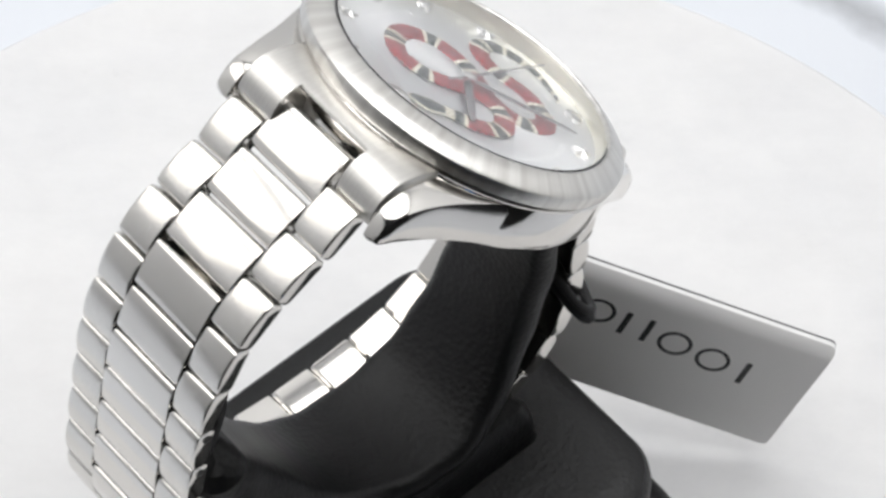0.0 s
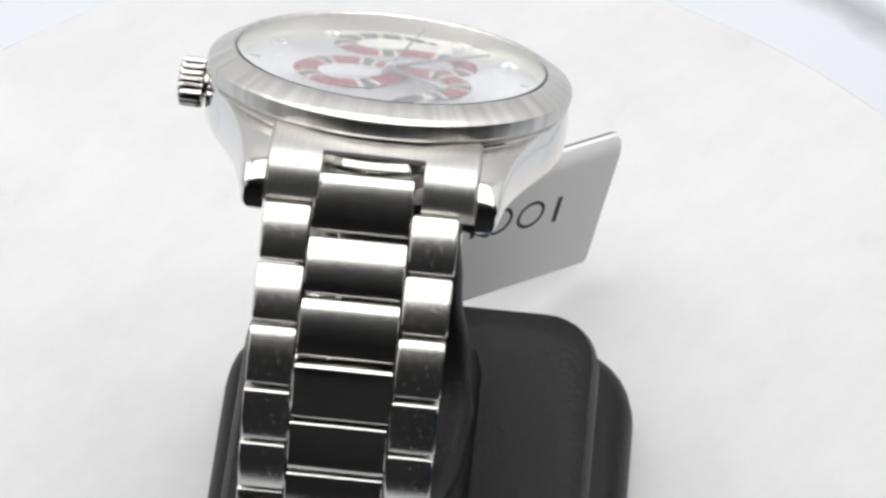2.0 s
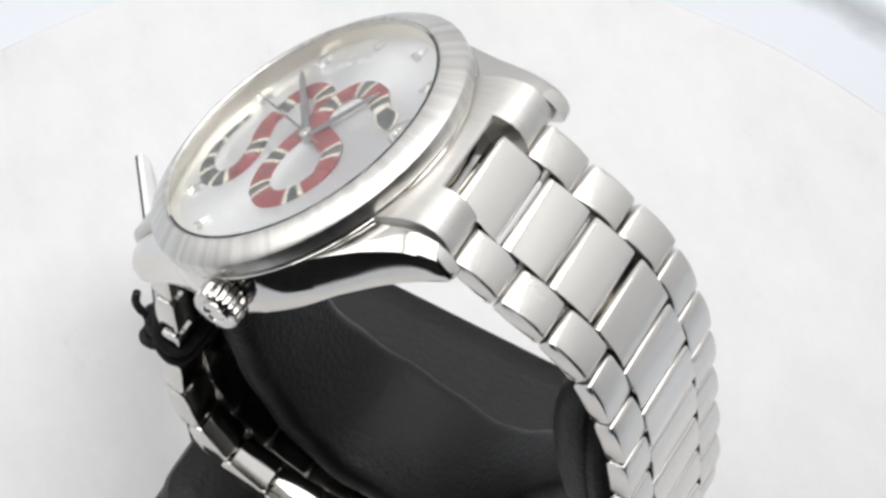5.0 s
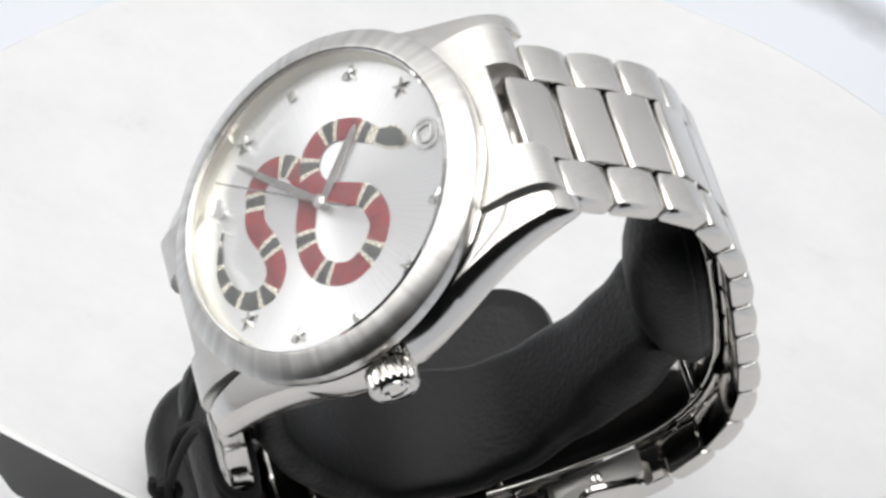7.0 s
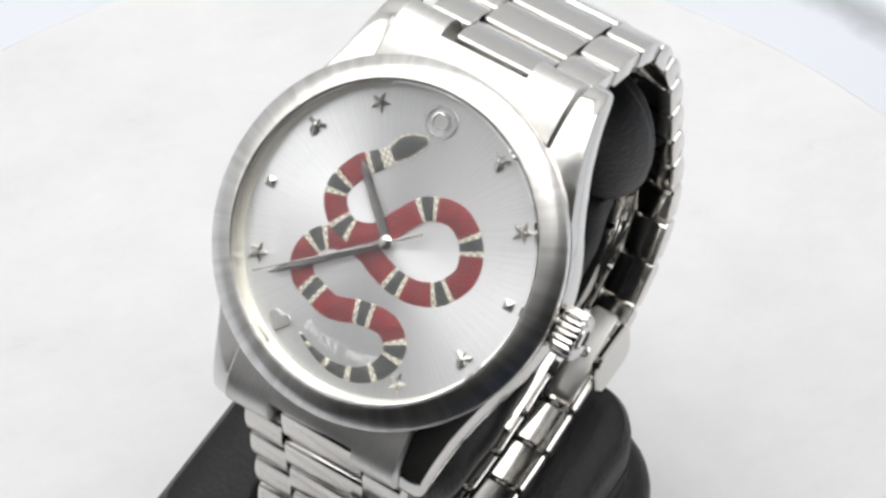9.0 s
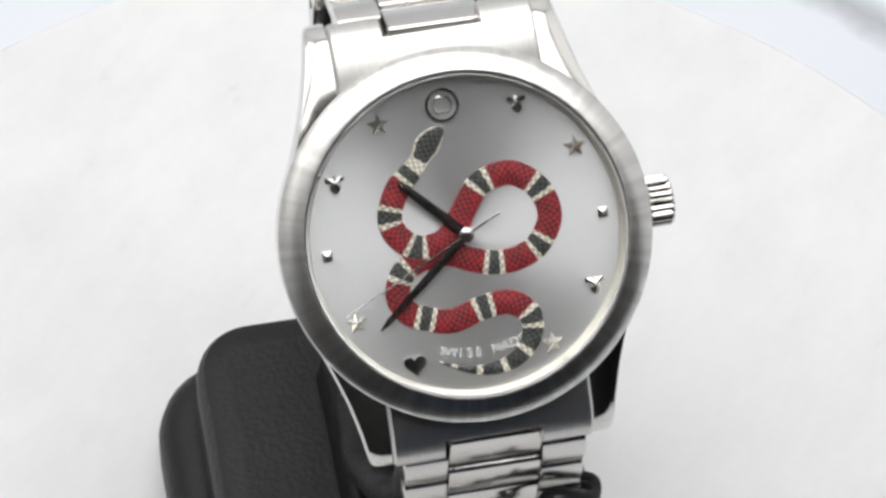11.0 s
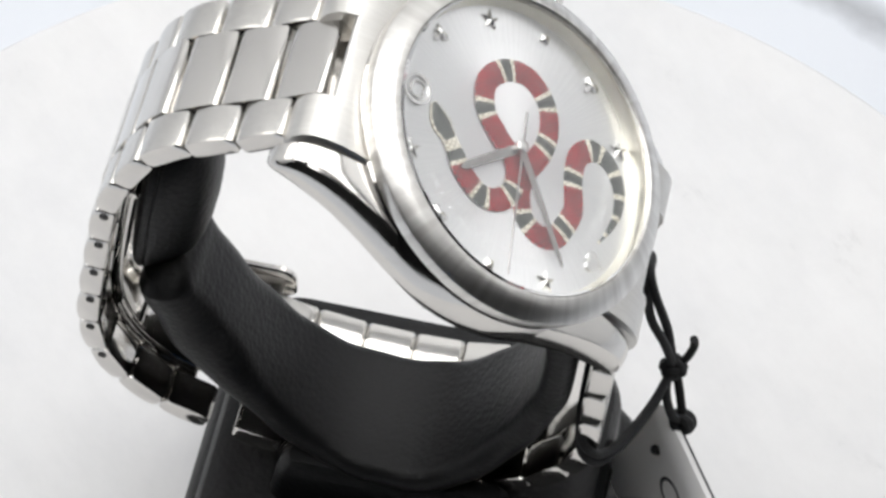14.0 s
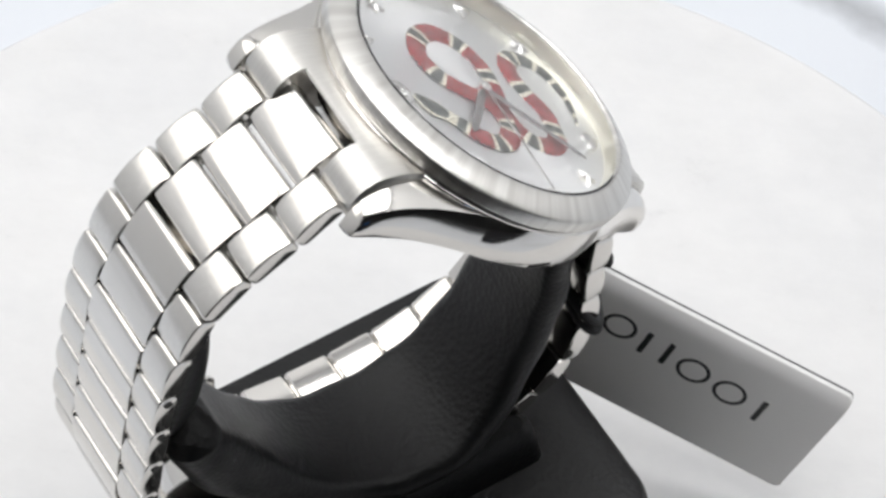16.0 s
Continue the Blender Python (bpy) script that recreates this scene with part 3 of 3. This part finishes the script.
def text_mesh(word, size, mat):
    cu = bpy.data.curves.new("writing", "FONT")
    cu.body, cu.size, cu.align_x, cu.align_y, cu.extrude = word, size, "CENTER", "CENTER", 0.00001
    ob = bpy.data.objects.new("writing", cu)
    scene.collection.objects.link(ob)
    dg = bpy.context.evaluated_depsgraph_get()
    me = bpy.data.meshes.new_from_object(ob.evaluated_get(dg))
    bpy.data.objects.remove(ob)
    me.materials.clear()
    me.materials.append(mat)
    return me


def arc_text(word, radius, mid, spread, size, flip):
    """Letters along an arc; mid and spread in degrees clockwise from twelve."""
    holder = part("writing", None, dial, None, "pale printed words " + word.lower())
    k = len(word)
    for i, ch in enumerate(word):
        if ch == " ":
            continue
        f = (i / (k - 1) - 0.5) * spread
        a = mid + (-f if flip else f)
        m = Matrix.Translation((radius * math.sin(radians(a)) * MM, radius * math.cos(radians(a)) * MM, 0.00003)) @ Matrix.Rotation(radians(-a + (180 if flip else 0)), 4, "Z")
        part("letter", text_mesh(ch, size * MM, PRINT), holder, m)


arc_text("SWISS MADE", 12.0, 180, 40, 1.3, True)
arc_text("STAINLESS STEEL", 12.0, 87, 58, 1.15, False)
arc_text("WATER RESISTANT 5 ATM", 12.0, -82, 72, 1.15, False)


def hand_mesh(name, length, back, w0, w1, z, mat):
    rings = []
    for y, w in ((-back, w0 * 0.8), (-back * 0.5, w0), (0, w0), (length * 0.35, w0 * 1.05), (length * 0.9, w1), (length, 0.08)):
        rings.append([(-w, y, z), (-w, y, z + 0.1), (0, y, z + 0.13), (w, y, z + 0.1), (w, y, z)])
    return loft(name, rings, mat, smooth=False)


hour_hand = part("hour_hand", hand_mesh("hour_hand", 8.7, 0.6, 0.5, 0.44, 0.55, HAND), watch, FACE @ turned(-44), "grey steel hour hand")
minute_hand = part("minute_hand", hand_mesh("minute_hand", 13.0, 0.6, 0.42, 0.32, 0.8, HAND), watch, FACE @ turned(-129.3), "grey steel minute hand")
second_hand = part("second_hand", hand_mesh("second_hand", 14.6, 4.0, 0.13, 0.07, 1.05, HAND), watch, FACE @ turned(-113.5), "thin steel seconds hand")
part("hub", solid_lathe("hub", [(0.75, 0.0), (0.75, 1.2), (0.5, 1.35), (0.2, 1.38)], INDEX, 24), watch, FACE)


# ---------------------------------------------------------------- the stand
stand = new("watch_stand")
tagged(stand, "black leather-covered display stand with a C-shaped cuff", "display stand")


def slab(name, w, d, r, levels, cx, cy):
    rings = []
    for z, s in levels:
        rings.append([(x + cx, y + cy, z) for x, y in rounded(w + s, d + s, r + s / 2, 8)])
    return loft(name, rings, LEATHER)


part("lower_tier", slab("lower_tier", 51.4, 55, 10, [(0, -2.5), (0.5, -0.8), (1.5, 0), (6.5, 0), (8.6, -0.9), (10.2, -3.0), (11.0, -6.0), (11.1, -9.0)], -1.6, -0.6), stand)
part("upper_block", slab("upper_block", 43.2, 47, 7, [(10.5, 0), (20.6, 0), (22.2, -0.6), (23.3, -2.0), (23.8, -4.4), (23.9, -8)], -0.6, -0.3), stand)
part("welt", loft("welt", [[(x - 0.6, y - 0.3, z) for x, y in rounded(43.2 + e, 47 + e, 7 + e / 2, 8)] for z, e in ((15.6, 0), (15.9, 0.5), (16.3, 0.5), (16.6, 0))], LEATHER, caps=False), stand, None, "raised leather seam")


def make_cuff():
    path = [(26.5, 57.0), (26.0, 53.5), (22.7, 47.5), (17.2, 38.7), (11.5, 33.3), (4, 31), (-5, 32.6), (-12.2, 39.5), (-16.6, 49), (-17.6, 57), (-17.2, 63), (-15.0, 68)]
    pts = spline([(0, y, z) for y, z in path], 1.2)
    n = len(pts)
    rings = []
    for i, p in enumerate(pts):
        t = (pts[min(i + 1, n - 1)] - pts[max(i - 1, 0)]).normalized()
        nrm = Vector((0, -t.z, t.y))
        e = min(i, n - 1 - i) * 1.2
        k = min(1.0, math.sqrt(max(0.03, 1 - (1 - min(1, e / 3.0)) ** 2)))
        far = i / (n - 1)
        arm = max(0.0, min(1.0, (22 - i * 1.2) / 14))
        swell = 2.2 * math.exp(-((i * 1.2 - 13) / 6) ** 2)
        thick = 4.0 + swell + 2.4 * arm - 0.6 * max(0, (far - 0.62) / 0.38)
        low = 3.2 * math.exp(-((far - 0.5) / 0.15) ** 2)
        wide = 14.0 - 0.6 * arm + low + 0.25 * math.sin(i * 0.9)
        rings.append([p + Vector((2.5 + 1.0 * arm - low / 2 + x * k, 0, 0)) + nrm * (z * k + (1.0 * arm + swell / 2) * k) for x, z in rounded(wide, thick, thick * 0.45, 6)])
    part("cuff", loft("cuff", rings, LEATHER), stand, None, "padded C-shaped leather cuff")
    # rounded pad at the upper end of the cuff
    rings = []
    for y, k in ((20.6, 0.12), (20.8, 0.3), (21.4, 0.5), (22.3, 0.67), (23.6, 0.81), (25.2, 0.92), (26.8, 0.985), (27.6, 1.0), (28.0, 0.985), (28.2, 0.955), (28.6, 0.965), (29.2, 0.96), (29.8, 0.9), (30.2, 0.75)):
        ring = []
        for i in range(44):
            a = 2 * math.pi * i / 44
            ca, sa = math.cos(a), math.sin(a)
            u, w = 13.6 * k * math.copysign(abs(sa) ** 0.86, sa), 7.3 * k * math.copysign(abs(ca) ** 0.86, ca)
            ring.append((6.3 + w, 22.6 + (y - 20.6) * 0.84 - 0.15 * u, 64.4 + u * (1.0 if u > 0 else 1.08)))
        rings.append(ring)
    part("cuff_pad", loft("cuff_pad", rings, LEATHER), stand, None, "rounded leather pad")
    rings = []
    for z, w, d, x in ((23.0, 3.6, 30, -6.6), (24.5, 3.3, 29, -6.3), (28, 3.2, 28, -6.1), (30, 3.0, 27, -5.8), (31.0, 2.2, 25, -5.6)):
        rings.append([(a + x, b - 0.2, z) for a, b in rounded(w, d, w * 0.45, 4)])
    part("neck", loft("neck", rings, LEATHER), stand)


make_cuff()

# ---------------------------------------------------------------- hang tag
swing_tag = new("hang_tag")
tagged(swing_tag, "white card tag on a knotted black cord beside the bracelet", "tag")


def make_tag():
    # the card's upper outer corner, its long edge and its short edge in the things' space
    tr = Vector((-22.6, -50.3, 23.4))
    ex = Vector((-0.750, -0.589, -0.301)).normalized()
    ey = Vector((0.159, 0.281, -0.946))
    ey = (ey - ex * ey.dot(ex)).normalized()
    length, height = 38.0, 21.1
    m = Matrix((ex, -ey, ex.cross(-ey))).transposed().to_4x4()
    m.translation = (tr - ex * length + ey * height) * MM
    hole = Vector((4.2, height - 4.0, 0))

    def sheet(name, front, back, mat, r=0.8):
        """A card with rounded corners whose upper edge bends back a little; front and back: its two faces' heights."""
        us = [r * (1 - math.cos(radians(a))) for a in (0, 20, 40, 60, 90)]
        us = us + [length * q / 10 for q in range(1, 10)] + [length - u for u in reversed(us)]
        rings = []
        for u in us:
            d = min(u, length - u)
            cut = r - math.sqrt(max(0.0, r * r - (r - d) ** 2)) if d < r else 0.0
            ys = [cut + (height - 2 * cut) * q for q in (0, 0.02, 0.3, 0.6, 0.85, 0.9, 0.93, 0.955, 0.975, 0.99, 1)]
            bend = [-0.9 * max(0.0, (y - height + 2.6) / 2.6) ** 2 for y in ys]
            rings.append([(u, y, front + k) for y, k in zip(ys, bend)] + [(u, y, back + k) for y, k in zip(reversed(ys), reversed(bend))])
        return loft(name, rings, mat)

    card = part("card", sheet("card", 0.45, -0.15, CARD), swing_tag, m)
    part("back_panel", sheet("back_panel", -0.154, -0.45, INK), card, None, "black back of the card")
    # the printed word, as plain shapes
    z = 0.452
    for u, v, kind in ((9.4, 6.9, "ring"), (14.6, 7.5, "bars"), (20.0, 8.1, "ring"), (25.3, 8.7, "ring"), (29.7, 9.2, "bar")):
        if kind == "ring":
            me = lathe("printed_shape", [(1.7, z), (1.7, z + 0.02), (2.2, z + 0.02), (2.2, z)], INK, 36)
            part("printed_shape", me, card, Matrix.Translation((u * MM, (height - v) * MM, 0)))
        else:
            for du in ((-1.5, 1.5) if kind == "bars" else (0,)):
                me = loft("printed_shape", [[(x, y, q) for x, y in rounded(0.75, 4.3, 0.1, 1)] for q in (z, z + 0.02)], INK, smooth=False)
                part("printed_shape", me, card, Matrix.Translation(((u + du) * MM, (height - v) * MM, 0)))
    # cord: from the card's hole up to a knot, then round the strap
    h = (m @ (hole * MM)) / MM
    knot = Vector((6.7, -28.9, 42.0))
    low = Vector((4.9, -31.0, 33.6))

    def cord(pts, r=0.54):
        part("cord", tube("cord", spline(pts, 0.5), r, CORD, 9), swing_tag)

    def knot_at(c, size, seed):
        rnd = random.Random(seed)
        for q in range(3):
            ax = Vector((rnd.uniform(-1, 1), rnd.uniform(-1, 1), rnd.uniform(-1, 1))).normalized()
            u = ax.orthogonal().normalized()
            w = ax.cross(u)
            pts = [c + size * (math.cos(a) * u + math.sin(a) * w) + ax * (0.25 * math.sin(2 * a)) * size for a in [2 * math.pi * i / 10 for i in range(11)]]
            part("knot", tube("knot", spline(pts, 0.4), 0.56, CORD, 9), swing_tag)

    cord([low, low + Vector((-0.9, 1.4, 2.6)), knot + Vector((-1.4, 0.4, -2.6)), knot])
    cord([low, low + Vector((0.9, 0.6, 3.0)), knot + Vector((0.6, -0.5, -2.4)), knot])
    cord([low, low + Vector((-0.6, -0.2, -1.6)), h + Vector((0, 0, -0.9)), h - Vector((0.6, -1.0, 0))])
    knot_at(low, 1.15, 3)
    knot_at(knot, 1.15, 7)
    for d in (0.0, 1.9):
        # two turns round the strap
        cord([knot, Vector((7.0 - d, -27.6, 49)), Vector((7.4 - d, -25.6, 55 - d)), Vector((9.0 - d * 0.5, -24.6, 57.0 - d)), Vector((12.6, -24.3, 54.5 - d)), Vector((14.5, -23.0, 52.5 - d)), Vector((13.6, -20.3, 51.5 - d)), Vector((4, -20.0, 51 - d)), Vector((-5.6, -20.2, 46 - d)), Vector((-7.0, -22.2, 43 - d)), Vector((-4, -24.4, 40.5 - d * 0.6)), Vector((2, -27.2, 40.2 - d * 0.5)), knot])
    cord([knot, knot + Vector((0.9, -1.3, 1.2)), knot + Vector((1.2, -1.9, 3.4)), knot + Vector((1.0, -1.7, 5.2))], 0.5)


make_tag()


def motions():
    t = 0.0
    w = 0.381506
    rows = []
    while t <= 16.01:
        a = w * t + 0.001725 * (math.cos(w * t) - 1) - 0.002877 * math.sin(w * t) + 0.006939 * (math.cos(2 * w * t) - 1) - 0.009485 * math.sin(2 * w * t)
        rows.append((t, math.degrees(a)))
        t += 0.5
    for thing, lift in ((disc, 0.0), (watch, 132.921), (stand, 132.921)):
        walk(thing, [(t, pose(0, 0, 0, 0, 0, a + lift)) for t, a in rows])
    # the tag settles a little as it goes round
    def drift(t):
        f = min(1.0, max(0.0, (t - 3.0) / 10.0))
        f = f * f * (3 - 2 * f)
        return Matrix.Translation((2.0 * f * MM, -0.4 * f * MM, 0.5 * f * MM))
    walk(swing_tag, [(t, pose(0, 0, 0, 0, 0, a + 132.921) @ drift(t)) for t, a in rows])
    walk(second_hand, [(t, FACE @ turned(-113.5 + 6.0 * (t - 11.3))) for t in (0, 4, 8, 12, 16)])


motions()
